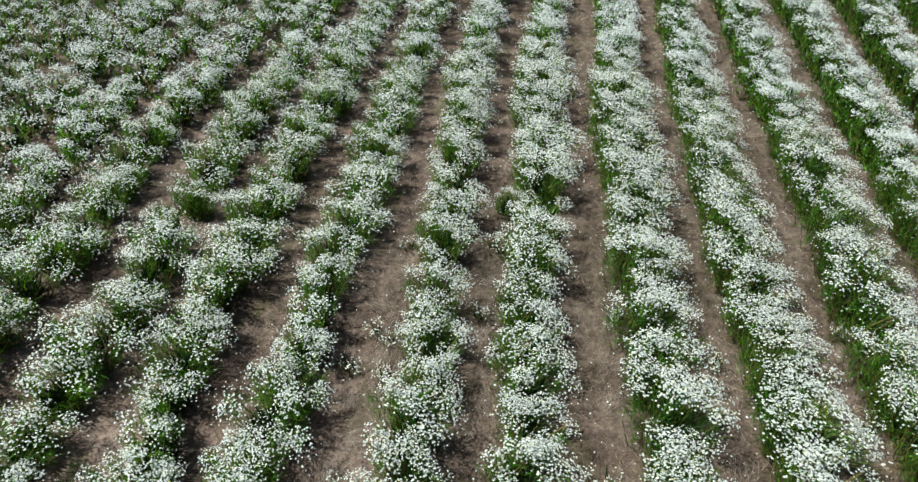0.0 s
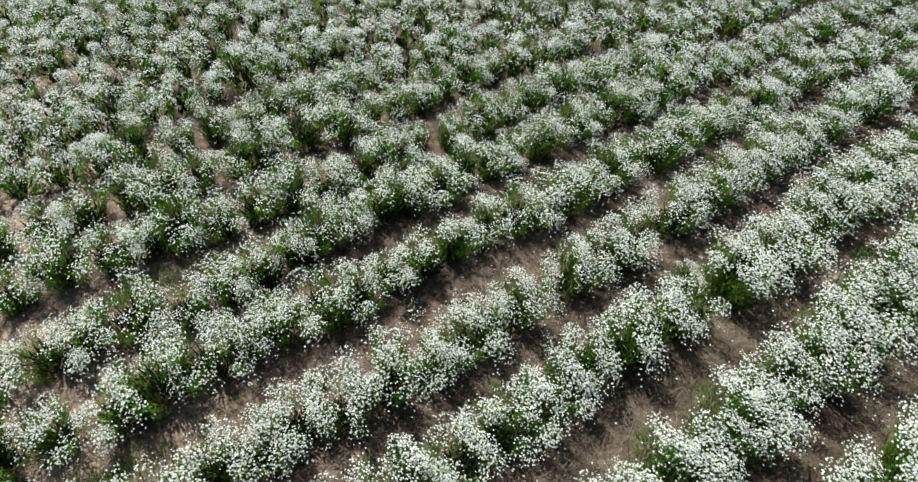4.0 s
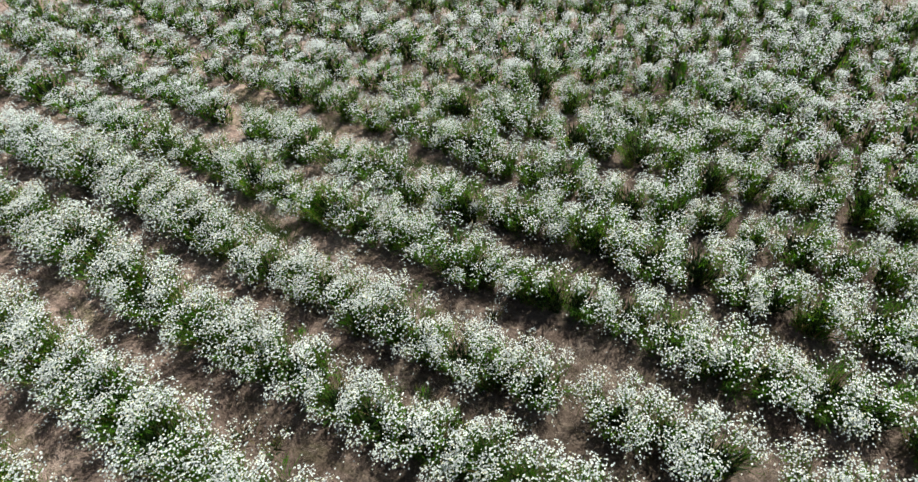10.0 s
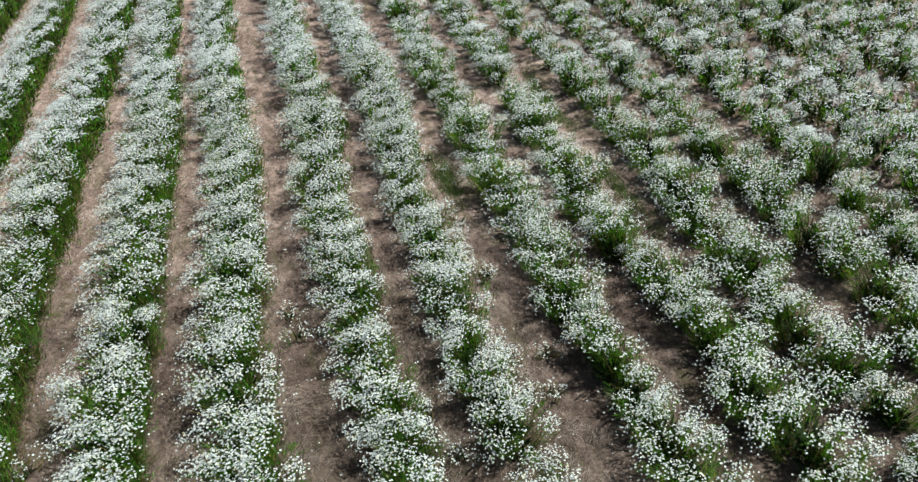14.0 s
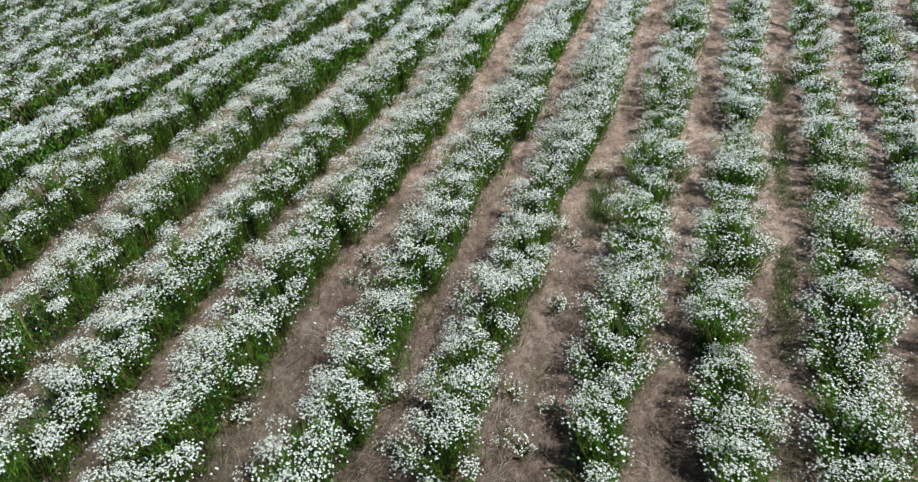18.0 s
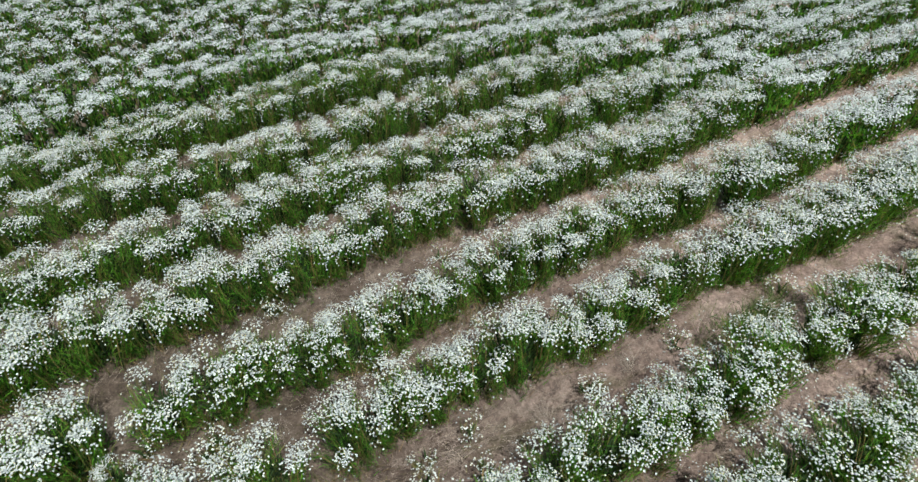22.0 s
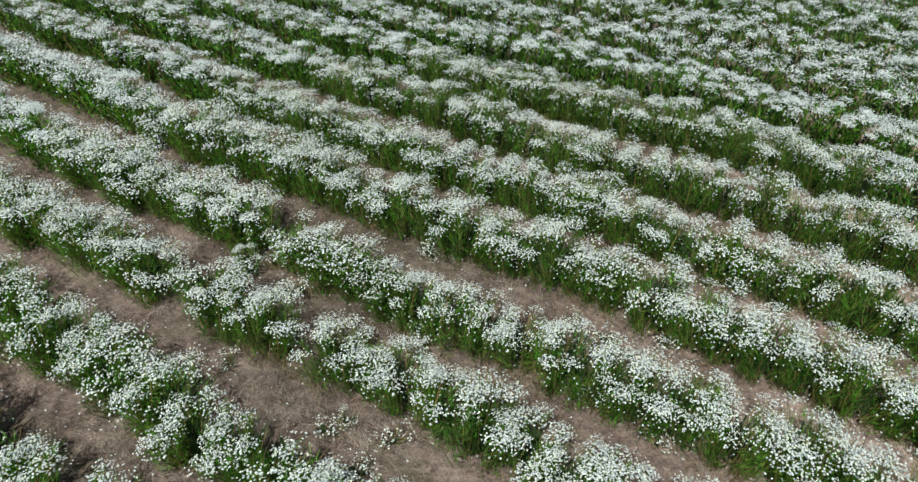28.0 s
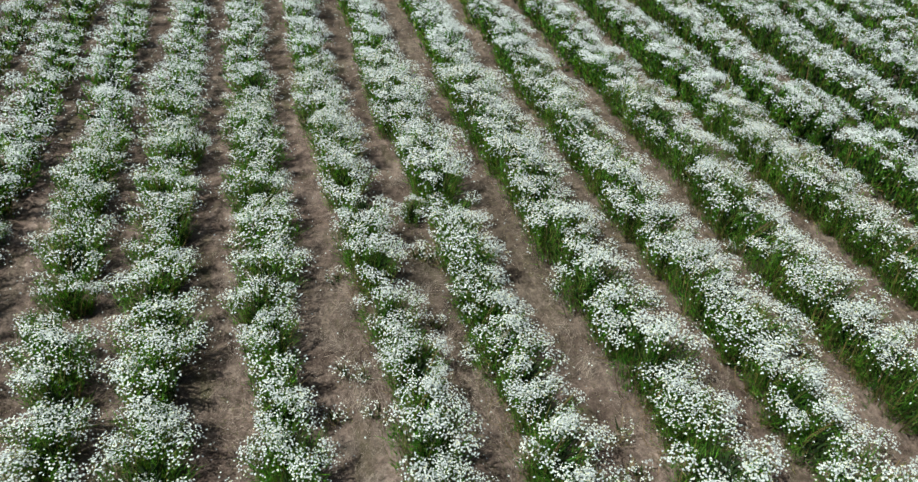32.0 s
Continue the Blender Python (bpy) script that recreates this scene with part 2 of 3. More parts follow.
# a flower head of unit width: a notched ring of petals that droops a little, and its raised centre
PETALS = ring(5, 0.53, 0.0) + [[0, 0, z] for z in (-0.12, 0.10, -0.10, 0.12, -0.12)]
PETAL_TRIS = [(0, 1, 2), (0, 2, 3), (0, 3, 4)]
DOT = np.concatenate([[[0, 0, 0.24]], ring(3, 0.24, 0.05)])
DOT_TRIS = [(0, i + 1, (i + 1) % 3 + 1) for i in range(3)]
FAR_PETALS = ring(4, 0.55, 0.0) + [[0, 0, 0.20], [0, 0, -0.20], [0, 0, 0.20], [0, 0, -0.20]]
FAR_PETAL_TRIS = [(0, 1, 2), (0, 2, 3)]
FARTHEST = ring(3, 0.62, 0.0)
# a feathery leaf of unit length along x
LEAFLET = np.array([[0, 0.022, 0], [1.0, 0.0, 0.0], [0, -0.022, 0.01]])
LEAFLET_TRIS = [(0, 1, 2)]


def stems(heap, foot, tip, bulge, width, r, parts=3):
    """Thin bent strips from foot to tip."""
    n = len(foot)
    t = np.linspace(0, 1, parts + 1)
    line = foot[:, None] * (1 - t)[None, :, None] + tip[:, None] * t[None, :, None] + bulge[:, None] * (t * (1 - t) * 4)[None, :, None]
    a = r.uniform(0, 2 * math.pi, n)
    side = np.stack([np.cos(a), np.sin(a), np.zeros(n)], 1)[:, None] * (width * (1 - 0.6 * t))[None, :, None]
    v = np.stack([line - side, line + side], 2).reshape(n, -1, 3)
    tris = []
    for k in range(parts):
        tris += [(2 * k, 2 * k + 1, 2 * k + 3), (2 * k, 2 * k + 3, 2 * k + 2)]
    tr = np.array(tris)[None] + (np.arange(n) * v.shape[1])[:, None, None]
    heap.add(v.reshape(-1, 3), tr.reshape(-1, 3))


def plant_shapes(seed, wide=0.22, tall=0.46, shoots=15, per_shoot=62, leaves=130, far=0, bare=0.35, lean=1.0, core=300, blade=1.0):
    """The parts of one bush: shoots that fan out from a narrow foot, grassy leaves that rise along them, and a crown of flat
    bunches of small flowers. The crown hangs over on its +x side and the -x side shows its green wall."""
    r = np.random.default_rng(seed)
    stem, leaf, sheaf, old, bunches = Heap(), Heap(), Heap(), Heap(), []
    u = (r.permutation(shoots) + r.uniform(0.1, 0.9, shoots)) / shoots * 2 - 1
    v = r.uniform(-1, 1, shoots) * np.sqrt(1 - 0.6 * u ** 2)
    drop = 1 - 0.14 * np.clip(-u, 0, 1) ** 2 - (0.10 + 0.17 * lean) * np.clip(u, 0, 1) ** 1.8 - 0.34 * v ** 2
    tips = np.stack([u * wide * 0.95, v * wide * 1.22, tall * drop * r.uniform(0.83, 1.07, shoots)], 1)
    feet = tips * [0.36, 0.52, 0] + r.normal(0, 0.014, (shoots, 3)) * [1, 1, 0] - [0.075 * lean, 0, 0.02]
    out = tips * [1, 1, 0] / wide
    bulge = out * 0.012 + [-0.02 * lean, 0, 0.03]
    k = 1 if far else 5
    f3, t3, b3 = np.repeat(feet, k, 0), np.repeat(tips, k, 0), np.repeat(bulge, k, 0)
    jig = r.normal(0, 0.030, t3.shape) * [1, 1, 0.5]
    stems(stem, f3 + jig * 0.6, t3 + jig - [0, 0, 0.01], b3, 0.0044 if far else 0.0026, r, 2)
    # the dense leafy inside of the bush: added leaves that block light, coloured dark as shade
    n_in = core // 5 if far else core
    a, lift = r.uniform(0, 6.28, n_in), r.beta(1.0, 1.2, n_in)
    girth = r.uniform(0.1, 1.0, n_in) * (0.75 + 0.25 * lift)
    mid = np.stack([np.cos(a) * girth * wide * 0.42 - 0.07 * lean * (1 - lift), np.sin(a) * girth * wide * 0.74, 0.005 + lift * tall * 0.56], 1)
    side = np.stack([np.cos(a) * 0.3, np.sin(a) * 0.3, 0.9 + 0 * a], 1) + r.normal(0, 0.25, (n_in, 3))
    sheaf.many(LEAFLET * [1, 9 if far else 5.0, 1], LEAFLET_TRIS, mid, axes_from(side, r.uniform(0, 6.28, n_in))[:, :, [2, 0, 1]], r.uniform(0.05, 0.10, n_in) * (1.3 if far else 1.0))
    # narrow leaves along the shoots, most of them upright
    n_leaf = leaves * shoots
    pick = r.integers(0, shoots, n_leaf)
    t = r.beta(1.0, 1.0, n_leaf) * (0.91 if lean < 1 else 0.85)
    along = feet[pick] * (1 - t)[:, None] + tips[pick] * t[:, None] + bulge[pick] * (t * (1 - t) * 4)[:, None]
    along += r.normal(0, 0.023, along.shape) * [1, 1, 0.5]
    along[:, 2] = np.clip(along[:, 2], 0.004, None)
    climb = (tips - feet)[pick]
    way = climb / np.linalg.norm(climb, axis=1, keepdims=True) + r.normal(0, 0.42, along.shape) + out[pick] * 0.18
    size = r.uniform(0.032, 0.090, n_leaf) * blade
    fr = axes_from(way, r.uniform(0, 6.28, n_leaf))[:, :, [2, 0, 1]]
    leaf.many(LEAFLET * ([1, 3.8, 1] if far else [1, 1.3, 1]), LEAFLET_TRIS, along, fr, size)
    # yellowed leaves about the foot
    n_old = shoots * (3 if far else 11)
    pick = r.integers(0, shoots, n_old)
    foot = feet[pick] + r.normal(0, 0.026, (n_old, 3)) * [1, 1, 0] + r.uniform(0.02, 0.10, (n_old, 1)) * [0, 0, 1]
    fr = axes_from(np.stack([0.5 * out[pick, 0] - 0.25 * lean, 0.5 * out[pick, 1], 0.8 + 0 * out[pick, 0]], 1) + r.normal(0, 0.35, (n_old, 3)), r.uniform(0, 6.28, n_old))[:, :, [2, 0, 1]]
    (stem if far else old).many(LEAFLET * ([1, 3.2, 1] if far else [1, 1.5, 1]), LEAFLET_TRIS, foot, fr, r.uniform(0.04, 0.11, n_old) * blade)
    keep = r.uniform(0, 1, shoots) > bare + np.clip(-0.70 - u, 0, 1) * 0.4 * lean
    n_fl = np.where(keep, r.poisson(per_shoot * r.uniform(0.5, 1.5, shoots)), r.integers(0, 5, shoots))
    girths = r.uniform(0.060, 0.088, shoots) * math.sqrt(wide / 0.22)
    order = np.argsort(np.arctan2(tips[:, 1], tips[:, 0]))
    for group in np.array_split(order, 1 if far else max(1, shoots // 2)):
        petal, dot = Heap(), Heap()
        idx = np.repeat(group, n_fl[group])
        n = len(idx)
        if not n:
            continue
        turn, far_out = r.uniform(0, 6.28, n), np.sqrt(r.uniform(0, 1, n)) * girths[idx] * r.uniform(0.75, 1.30, n)
        off = np.stack([np.cos(turn), np.sin(turn)], 1) * far_out[:, None]
        at = tips[idx] + np.stack([off[:, 0], off[:, 1], r.normal(0.032, 0.013, n) - far_out ** 2 * 4.5 - 0.30 * lean * off[:, 0]], 1)
        low = (u[idx] > 0.25) & (r.uniform(0, 1, n) < 0.13 * lean)
        at[low] = at[low] * [1.10, 1.08, 0.66]
        low = (u[idx] < -0.45) & (r.uniform(0, 1, n) < (0.18, 0.08, 0.05)[far])
        at[low] = at[low] * [1.06, 1.06, 1.0] - np.stack([0 * off[low, 0], 0 * off[low, 0], r.uniform(0.02, 0.15, low.sum())], 1)
        loose = r.uniform(0, 1, n) < 0.015 * (lean > 0.5)
        at[loose] = np.stack([r.normal(-0.02, 0.28, loose.sum()), at[loose, 1] * 1.2, r.uniform(0.03, 0.14, loose.sum())], 1)
        at[:, 2] = np.clip(at[:, 2], 0.025, None)
        face = np.concatenate([off * 4 + at[:, :2] * 0.8, np.full((n, 1), 0.9)], 1) + r.normal(0, 0.22, (n, 3)) + [0.10 * lean, 0, 0]
        size = r.uniform(0.0078, 0.0122, n) * (1.0, 1.12, 1.42)[far]
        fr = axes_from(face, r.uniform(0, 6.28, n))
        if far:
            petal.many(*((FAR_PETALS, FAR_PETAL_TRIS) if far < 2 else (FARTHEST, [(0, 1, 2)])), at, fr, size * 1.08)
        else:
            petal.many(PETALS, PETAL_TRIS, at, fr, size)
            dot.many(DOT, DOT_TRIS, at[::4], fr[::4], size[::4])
        bunches.append((petal, dot))
    return stem, leaf, sheaf, old, bunches


def part(name, me, parent, label="", kind=""):
    ob = new(name, me)
    ob.parent = parent
    return tagged(ob, label, kind=kind)


def bush(seed, label, **kw):
    """A chamomile bush as a thing: an empty at its foot, with its parts."""
    root = new("chamomile_plant")
    root.empty_display_size = 0.1
    tagged(root, label, "flowering plant", "chamomile plants in rows")
    s, l, body, old, bunches = plant_shapes(seed, **kw)
    part("stalk", s.mesh("stalk", STEM), root, "thin green stems", "stuff")
    part("foliage", l.mesh("foliage", LEAF), root, "feathery green leaves", "stuff")
    part("leaf_mass", body.mesh("leaf_mass", SHADE_CORE), root, "dense inner leaves, coloured dark for the shade inside the bush", "stuff")
    part("withered_leaf", old.mesh("withered_leaf", YELLOWED), root, "yellowed leaves about the foot", "stuff")
    for petal, dot in bunches:
        bunch = part("inflorescence", petal.mesh("inflorescence", PETAL), root, "bunch of small white daisies", "stuff")
        part("flower_centre", dot.mesh("flower_centre", CENTRE), bunch, "small yellow flower centres", "stuff")
    return root


# ---- the ground ----
def waves(x, y, seed, scale, n=14):
    r = np.random.default_rng(seed)
    h = np.zeros_like(x)
    for _ in range(n):
        a, f = r.uniform(0, 6.28), scale * r.uniform(0.6, 1.7)
        h += np.sin(f * (np.cos(a) * x + np.sin(a) * y) + r.uniform(0, 6.28))
    return h / math.sqrt(n)


def ground_height(x, y):
    x, y = np.asarray(x, float), np.asarray(y, float)
    near = np.clip(1.6 - np.hypot(x - MIDDLE.x, y - MIDDLE.y) / 18, 0, 1)
    return near * (0.012 * waves(x, y, 1, 2.2) + 0.010 * waves(x, y, 2, 7.0) + 0.009 * waves(x, y, 3, 19.0) + 0.007 * waves(x, y, 4, 38.0) + 0.0035 * waves(x, y, 5, 62.0))


def dryness(x, y):
    """How pale and straw-covered the soil is: palest in the south and south-east, darker in the middle."""
    step = lambda v: 1 / (1 + np.exp(-np.clip(v, -30, 30)))
    d = 0.22 + 0.40 * step((2.3 - y) * 1.6) + 0.34 * step((0.7 - y) * 3.0) + 0.10 * step((-0.80 - x) * 6.0) + 0.06 * step((x - 1.0) * 4.0) * step((2.6 - y) * 2.0)
    d = d + 0.26 * np.exp(-((y - 5.8) / 1.3) ** 2) * step((0.6 - x) * 5.0)
    return np.clip(d - 0.15 * np.exp(-((x - 0.30) / 1.0) ** 2 - ((y - 4.1) / 1.2) ** 2), 0, 1)


fine = np.concatenate([np.arange(-11.0, -5.0, 0.13), np.arange(-5.0, 5.0, 0.066), np.arange(5.0, 11.01, 0.13)])
outer = 11.0 * 1.42 ** np.arange(1, 17)
axis = np.concatenate([-outer[::-1], fine, outer])
gx, gy = np.meshgrid(axis + MIDDLE.x, axis + MIDDLE.y)
n_ax = len(axis)
q = (np.arange(n_ax - 1)[:, None] * n_ax + np.arange(n_ax - 1)[None]).ravel()
ground = new("ground", mesh_of("ground", np.stack([gx.ravel(), gy.ravel(), ground_height(gx, gy).ravel()], 1),
                               np.concatenate([np.stack([q, q + 1, q + n_ax + 1], 1), np.stack([q, q + n_ax + 1, q + n_ax], 1)]), SOIL))
dry = ground.data.attributes.new("dryness", "FLOAT", "POINT")
dry.data.foreach_set("value", dryness(gx.ravel(), gy.ravel()).astype(np.float32))
ground.data.shade_smooth()
tagged(ground, "dry brown soil strewn with straw between the flower rows", "ground", kind="structure")

# ---- the flowering plants ----
LABELS = ["bushy chamomile plant with dense white flowers in a row", "chamomile plant with white flowers and open green gaps", "low sparse chamomile plant with few white flowers"]
LEANING = [bush(11 + k, LABELS[0], wide=0.200 + 0.012 * (k % 3), tall=0.47 + 0.03 * (k % 2), shoots=17, per_shoot=70, bare=(0.06, 0.09, 0.13, 0.18, 0.26)[k]) for k in range(5)]
LEANING += [bush(31 + k, LABELS[1], wide=0.20, tall=0.43, shoots=14, per_shoot=78, bare=0.30) for k in range(3)]
ROUND = [bush(91 + k, LABELS[0], wide=0.200 + 0.015 * (k % 3), tall=0.43 + 0.03 * (k % 2), shoots=17, per_shoot=68, lean=0.9, bare=0.29) for k in range(5)]
ROUND += [bush(101 + k, LABELS[1], wide=0.20, tall=0.40, shoots=16, per_shoot=70, lean=0.9, bare=0.40) for k in range(2)]
SMALL = [bush(51 + k, LABELS[2], wide=0.085, tall=0.10, shoots=5, per_shoot=15, bare=0.0, leaves=16, lean=0.2, core=12, blade=0.5) for k in range(4)]


def far_arrays(seed, lod, **kw):
    a, b, c, _, d = plant_shapes(seed, far=lod, **kw)
    return a.arrays(), b.arrays(), c.arrays(), d[0][0].arrays()


FAR_LEANING = [[far_arrays(70 + 10 * lod + k, lod, wide=0.200, tall=0.49, shoots=16, bare=0.15 if k < 4 else 0.26, per_shoot=(0, 68, 56)[lod], leaves=(0, 44, 28)[lod]) for k in range(6)] for lod in (1, 2)]
FAR_ROUND = [[far_arrays(170 + 10 * lod + k, lod, wide=0.22, tall=0.45, bare=0.26 if k < 4 else 0.46, per_shoot=(0, 66, 58)[lod], leaves=(0, 40, 25)[lod], lean=0.9) for k in range(6)] for lod in (1, 2)]


def place(root, m):
    """Puts a bush, or a copy of it once it stands, at the pose m."""
    if root.get("stands"):
        return copy_thing(root, m)
    root["stands"] = True
    root.matrix_basis = m
    return root


def row_width(x):
    """The rows are widest in the east; the one just west of the middle is thin."""
    return 1.04 if x > 3.0 else 1.14 if x > 1.3 else 1.10 if x < -1.3 else 1.02 if -1.0 < x < -0.4 else 1.12


# bare stretches of the rows, from y to y
BARE = {0: [(4.36, 4.64), (-0.50, -0.40)], -1: [(0.34, 0.42), (3.56, 3.63), (4.74, 4.82)], -2: [(0.30, 0.42)],
        -3: [(-1.32, -1.15), (-0.06, 0.06)]}
spots = []
for i in range(-13, 14):
    y = MIDDLE.y - 11.5
    west = i <= -2
    gone = y
    while y < MIDDLE.y + 11.5:
        y += rng.uniform(0.24, 0.36) if i > -4 and west else rng.uniform(0.26, 0.42) if west else rng.uniform(0.18, 0.27) if i > 3 else rng.uniform(0.22, 0.32) if i > 0 else rng.uniform(0.24, 0.36)
        for lo, hi in BARE.get(i, ()):
            if lo - 0.17 < y < hi + 0.17:
                y = lo - 0.18 if lo - 0.18 - gone > 0.16 else hi + 0.18
        gone = y
        x = row_x(i, y) + rng.normal(0, 0.035 if west else 0.010 if i > 3 else 0.018 if i > 0 else 0.026)
        d = math.hypot(x - MIDDLE.x, y - MIDDLE.y)
        if d < 10.1:
            full = not west and (y < 0.7 or y > 4.4 and -1.2 < x < 1.2)
            spots.append((d, x, y, rng.uniform(0.90, 1.18) if west else rng.uniform(1.00, 1.08) if i > 3 else rng.uniform(1.02, 1.17) if full else rng.uniform(0.94, 1.12), rng.normal(0, 20), rng.uniform(0, 0.45) if full else rng.uniform(0.12, 1), west))
spots.sort()
far_stem, far_leaf, far_core, far_petal = Heap(), Heap(), Heap(), Heap()
for k, (d, x, y, s, turn, dice, west) in enumerate(spots):
    z = float(ground_height(x, y)) - 0.005
    if k < 268:
        kinds = ROUND if west else LEANING
        place(kinds[int(dice * len(kinds))], pose(x, y, z, 0, 0, turn) @ Matrix.Diagonal((s * row_width(x), s, s * (rng.uniform(0.88, 1.08) if west else rng.uniform(0.93, 1.05)), 1)))
    else:
        kinds = (FAR_ROUND if west else FAR_LEANING)[0 if d < 5.4 else 1]
        c, sn = math.cos(radians(turn)) * s, math.sin(radians(turn)) * s
        spin = np.array([[c, sn, 0], [-sn, c, 0], [0, 0, s * rng.uniform(0.94, 1.06)]]) * [row_width(x), 1, 1]
        for heap, (v, t) in zip((far_stem, far_leaf, far_core, far_petal), kinds[int(dice * len(kinds))]):
            heap.add(v @ spin + [x, y, z], t)
# stray tufts between the rows
STRAYS = [(-0.41, 3.24), (-0.15, 4.40), (-1.09, 1.73), (-1.05, 0.93), (-0.07, 1.56), (-0.11, 1.10), (-1.13, 0.14), (-1.04, -0.14), (-0.25, 2.91),
          (0.66, 3.39), (0.53, 1.73), (0.50, 2.01), (-0.25, 2.85), (-0.98, 2.57), (1.32, 3.03), (-1.08, 1.69), (0.68, 1.34), (1.45, -0.74), (2.23, 3.42),
          (-1.01, 2.92), (0.63, 3.35), (2.19, 2.61), (-0.31, 3.98), (-1.09, 3.95), (-0.37, 4.06), (-1.26, 2.63), (-1.16, 2.97), (1.47, 5.57), (-0.32, -1.11)]
for k, (x, y) in enumerate(STRAYS):
    place(SMALL[k % 4], pose(x, y, float(ground_height(x, y)), 0, 0, 77 * k) @ Matrix.Scale(rng.uniform(0.75, 1.15), 4))
x, y = -0.30, 4.57
place(LEANING[5], pose(x, y, float(ground_height(x, y)), 0, 0, 20) @ Matrix.Diagonal((0.6, 0.55, 0.6, 1)))


def dry_tuft(seed):
    """A fan of dry grass."""
    r = np.random.default_rng(seed)
    n = 130
    a, l = r.normal(0, 0.75, n), r.uniform(0.06, 0.19, n)
    foot = np.stack([r.normal(0, 0.045, n), r.normal(0, 0.05, n), np.full(n, -0.01)], 1)
    rise = r.uniform(0.15, 0.8, n)
    tip = foot + np.stack([np.cos(a) * l, np.sin(a) * l, l * rise], 1)
    heap = Heap()
    stems(heap, foot, tip, np.stack([0 * a, 0 * a, 0.25 * l], 1), 0.0012, r, 3)
    ob = new("dry_grass_tuft", heap.mesh("dry_grass_tuft", STRAW))
    return tagged(ob, "tuft of pale dry grass on the bare soil", "grass tuft", "dry grass tufts between the rows")


TUFTS = [dry_tuft(k) for k in range(3)]
for k, (x, y) in enumerate([(-1.12, 2.08), (-1.10, 2.72), (-1.17, 1.75), (-1.15, 3.25), (-0.98, 3.60), (-1.28, 3.40), (-0.28, 4.75), (-1.05, 1.35), (0.52, 2.55),
                            (-0.35, 3.05), (0.55, 2.95), (-1.22, 4.35), (-1.95, 4.20), (-1.02, 4.85), (-0.40, 5.20), (-0.42, 3.65), (-1.20, 2.35), (1.36, 2.20)]):
    place(TUFTS[k % 3], pose(x, y, float(ground_height(x, y)), 0, 0, 50 * k) @ Matrix.Scale(0.8 + 0.06 * (k % 5), 4))
rest = new("chamomile_field")
tagged(rest, "outer rows of white flowering chamomile", "flower field", kind="stuff")
part("stalk", far_stem.mesh("field_stems", STEM), rest, kind="stuff")
part("foliage", far_leaf.mesh("field_foliage", LEAF), rest, kind="stuff")
part("leaf_mass", far_core.mesh("field_cores", SHADE_CORE), rest, kind="stuff")
part("inflorescence", far_petal.mesh("field_flowers", PETAL), rest, kind="stuff")


# ---- straw and weeds on the ground ----
def strewn(name, label, mat, n, seed, length, width, rise, where, kind_words, parts=2, combed=0.0):
    """Thin bent blades that lie about on the ground; combed: how far they lie along the rows, in swirls."""
    r = np.random.default_rng(seed)
    x, y = where(r, n)
    z = ground_height(x, y)
    a, l = r.uniform(0, 6.28, len(x)), r.uniform(*length, len(x)) * r.uniform(0.6, 1.0, len(x))
    if combed:
        swirl = -math.pi / 2 + 0.75 * waves(x, y, 21, 2.6) + 0.45 * waves(x, y, 22, 7.0) + r.normal(0, 0.38, len(x))
        a = np.where(r.uniform(0, 1, len(x)) < combed, swirl, a)
    foot = np.stack([x, y, z - 0.004], 1)
    tip = foot + np.stack([np.cos(a) * l, np.sin(a) * l, l * r.uniform(*rise, len(x))], 1)
    bow = r.normal(0, 0.10, len(x)) * l
    heap = Heap()
    stems(heap, foot, tip, np.stack([-np.sin(a) * bow, np.cos(a) * bow, 0.10 * l], 1), width, r, parts)
    return tagged(new(name, heap.mesh(name, mat)), label, kind_words, kind="stuff")


def between_rows(r, n):
    rad, a = 10.3 * np.sqrt(r.uniform(0, 1, n)) ** 1.6, r.uniform(0, 6.28, n)
    return MIDDLE.x + rad * np.cos(a), MIDDLE.y + rad * np.sin(a)


ROW_TABLE = {k: np.interp(np.arange(-9.0, 14.5, 0.1), ROW_Y, v) for k, v in ROW_LINES.items()}


def row_feet(r, n, shift=-0.18, spread=0.06):
    """Places along the rows' sunny feet."""
    x, y = between_rows(r, n)
    i = np.clip(np.round((x - 0.05) / 0.82).astype(int), -12, 12)
    k = np.clip(i, -5, 4)
    at = np.clip(((y + 9.0) / 0.1).astype(int), 0, 234)
    line = np.array([ROW_TABLE[int(b)][c] for b, c in zip(k, at)])
    return line + (i - k) * PITCH_OF_ROWS + r.normal(shift, spread, n), y


def straw_mats(r, n):
    """Straw lies in mats and fans, thickest where the soil is dry."""
    cx, cy = between_rows(r, n // 16)
    pick = r.integers(0, len(cx), n)
    x, y = cx[pick] + r.normal(0, 0.06, n), cy[pick] + r.normal(0, 0.12, n)
    keep = r.uniform(0, 1, n) < 0.20 + dryness(x, y)
    return x[keep], y[keep]


def straw_edges(r, n):
    return row_feet(r, n, -0.31, 0.09)


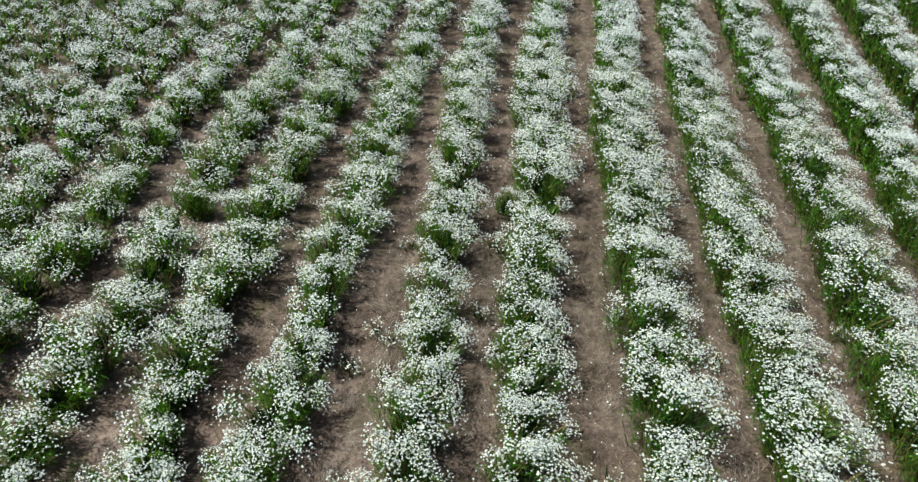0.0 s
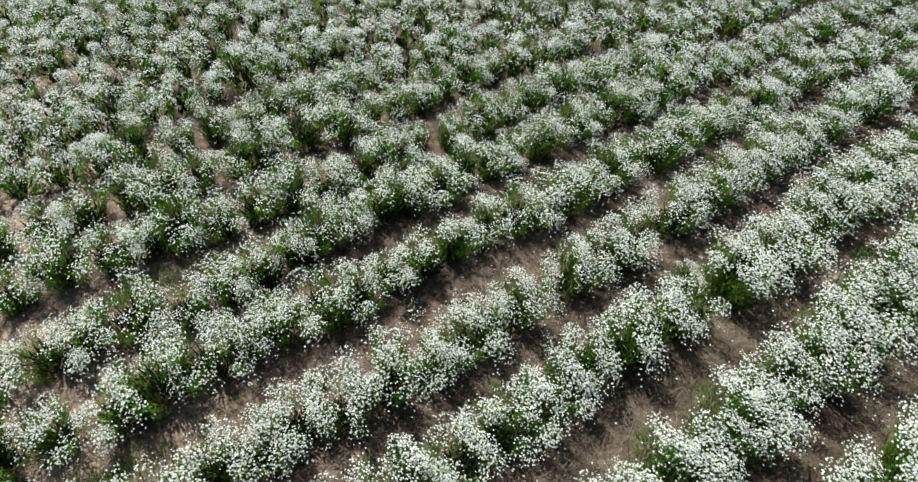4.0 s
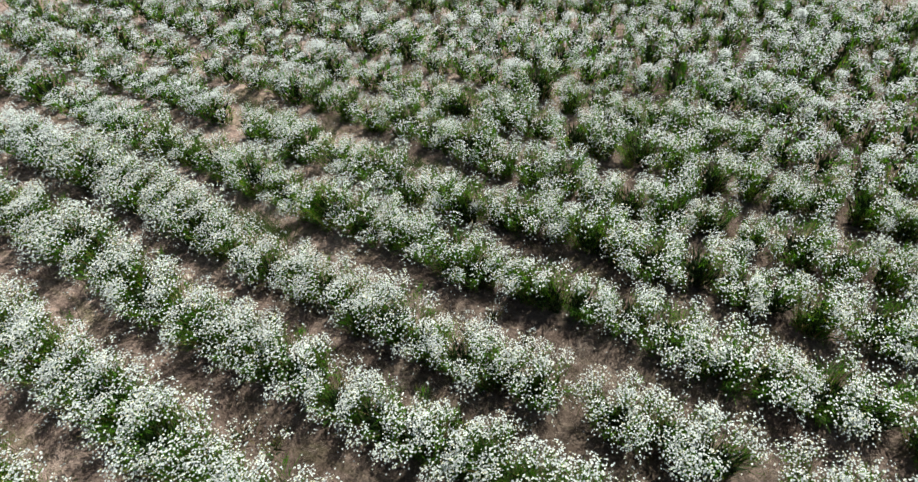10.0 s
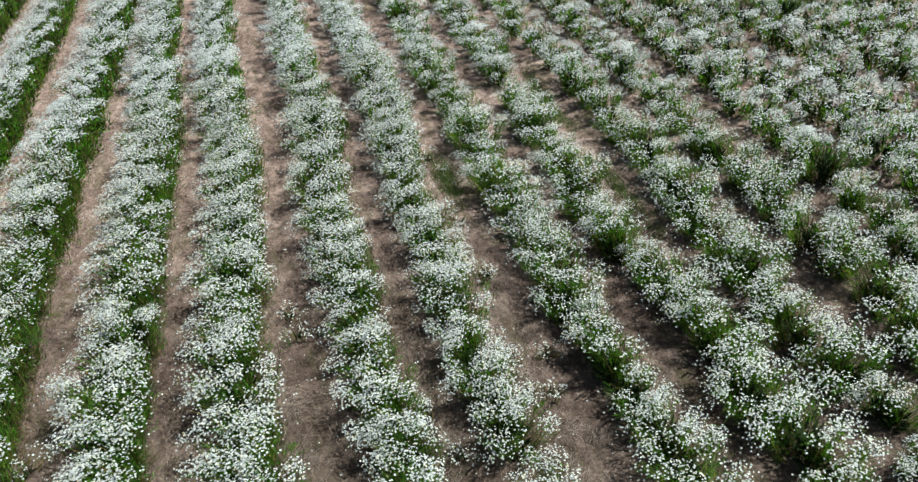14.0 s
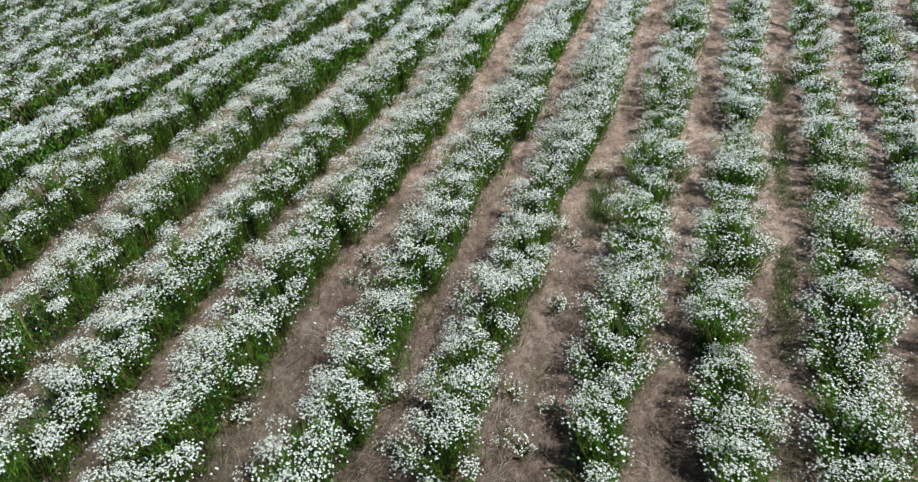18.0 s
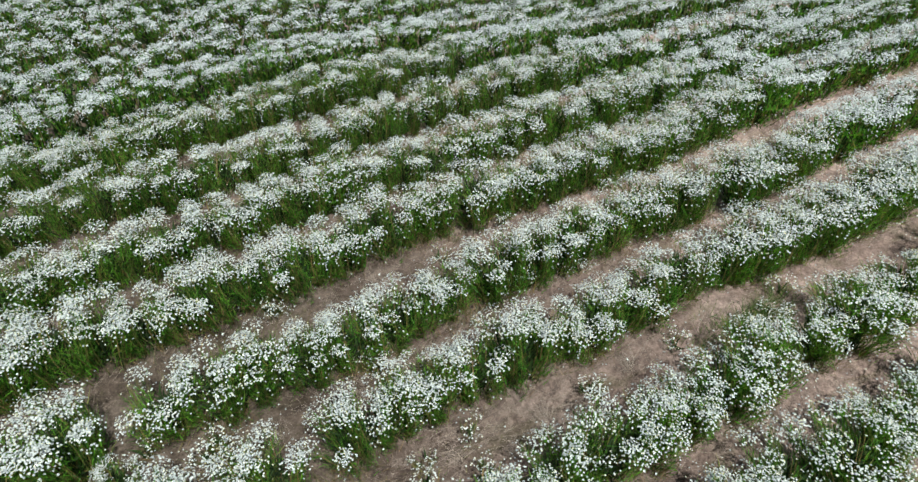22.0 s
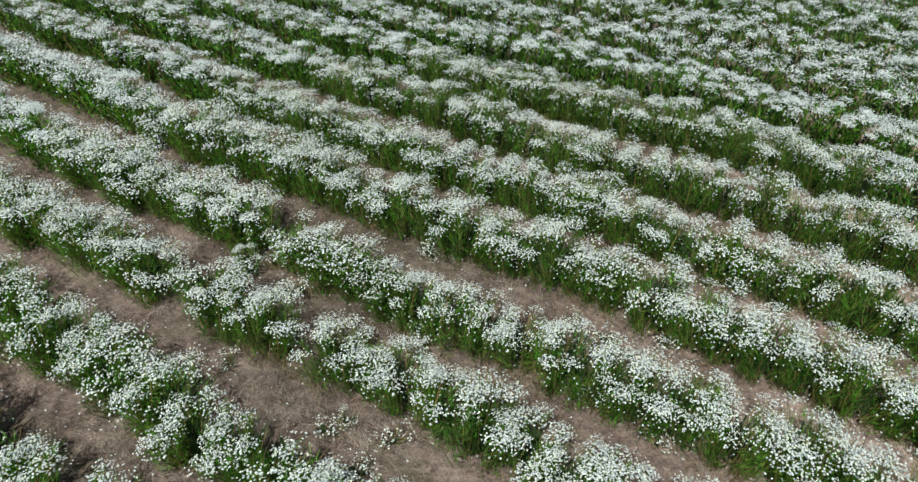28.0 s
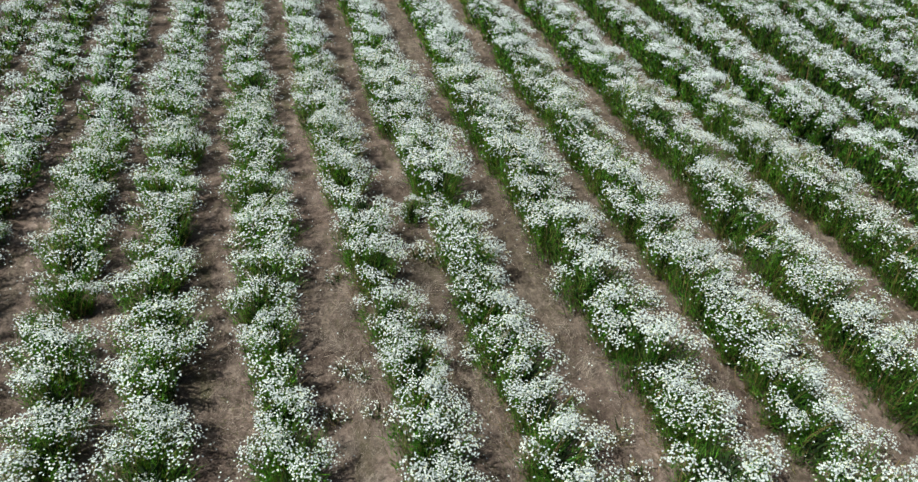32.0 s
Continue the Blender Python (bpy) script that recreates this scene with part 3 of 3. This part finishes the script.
def weedy_feet(r, n):
    """Weeds grow in patches along the feet."""
    x, y = row_feet(r, n)
    keep = waves(x, y, 33, 5.0) + r.normal(0, 0.5, n) > 0.35
    return x[keep], y[keep]


def furrow_middles(r, n):
    """The trodden middle of the furrows, in patches."""
    x, y = row_feet(r, n, -0.40, 0.055)
    keep = waves(x, y, 35, 1.6) + r.normal(0, 0.6, n) > 0.0
    return x[keep], y[keep]


def grassy_furrows(r, n):
    """A strip of green grass in the furrow west of the third row, and a patch in the next one."""
    y = np.concatenate([r.uniform(-3.2, 1.7, n * 4 // 5), r.normal(0.25, 0.25, n - n * 4 // 5)])
    x = np.concatenate([-2.73 + r.normal(0, 0.045, n * 4 // 5), -1.15 + r.normal(0, 0.07, n - n * 4 // 5)])
    keep = waves(x, y, 34, 4.0) + r.normal(0, 0.5, n) > -0.2
    return x[keep], y[keep]


strewn("dry_straw", "pale dry straw lying on the soil between the rows", STRAW, 200000, 5, (0.03, 0.14), 0.0010, (0.0, 0.10), straw_mats, "straw", 1, 0.75)
strewn("dry_grass", "dry bleached grass combed along the rows", STRAW, 50000, 9, (0.05, 0.18), 0.0010, (0.05, 0.4), straw_edges, "dry grass", 1, 0.7)
strewn("leaf_litter", "small brown dead leaves and crumbs on the soil", LITTER, 12000, 8, (0.008, 0.030), 0.0045, (0.0, 0.5), straw_mats, "litter", 1)
strewn("low_weeds", "low green and yellowing weeds at the foot of the rows", WEED, 44000, 6, (0.05, 0.19), 0.0017, (0.5, 1.6), weedy_feet, "weeds", 2)
strewn("furrow_grass", "green grass growing in a strip along the furrow", FRESH, 6500, 12, (0.04, 0.12), 0.0020, (0.5, 1.8), grassy_furrows, "grass", 2)
strewn("withered_weeds", "short olive brown weeds along the middle of the furrows", WITHERED, 60000, 14, (0.012, 0.045), 0.0026, (0.1, 0.8), furrow_middles, "weeds", 1, 0.3)
strewn("dead_stalks", "reddish brown dead stalks at the foot of the rows", STALK, 9000, 15, (0.06, 0.16), 0.0022, (0.8, 2.2), weedy_feet, "weeds", 2)
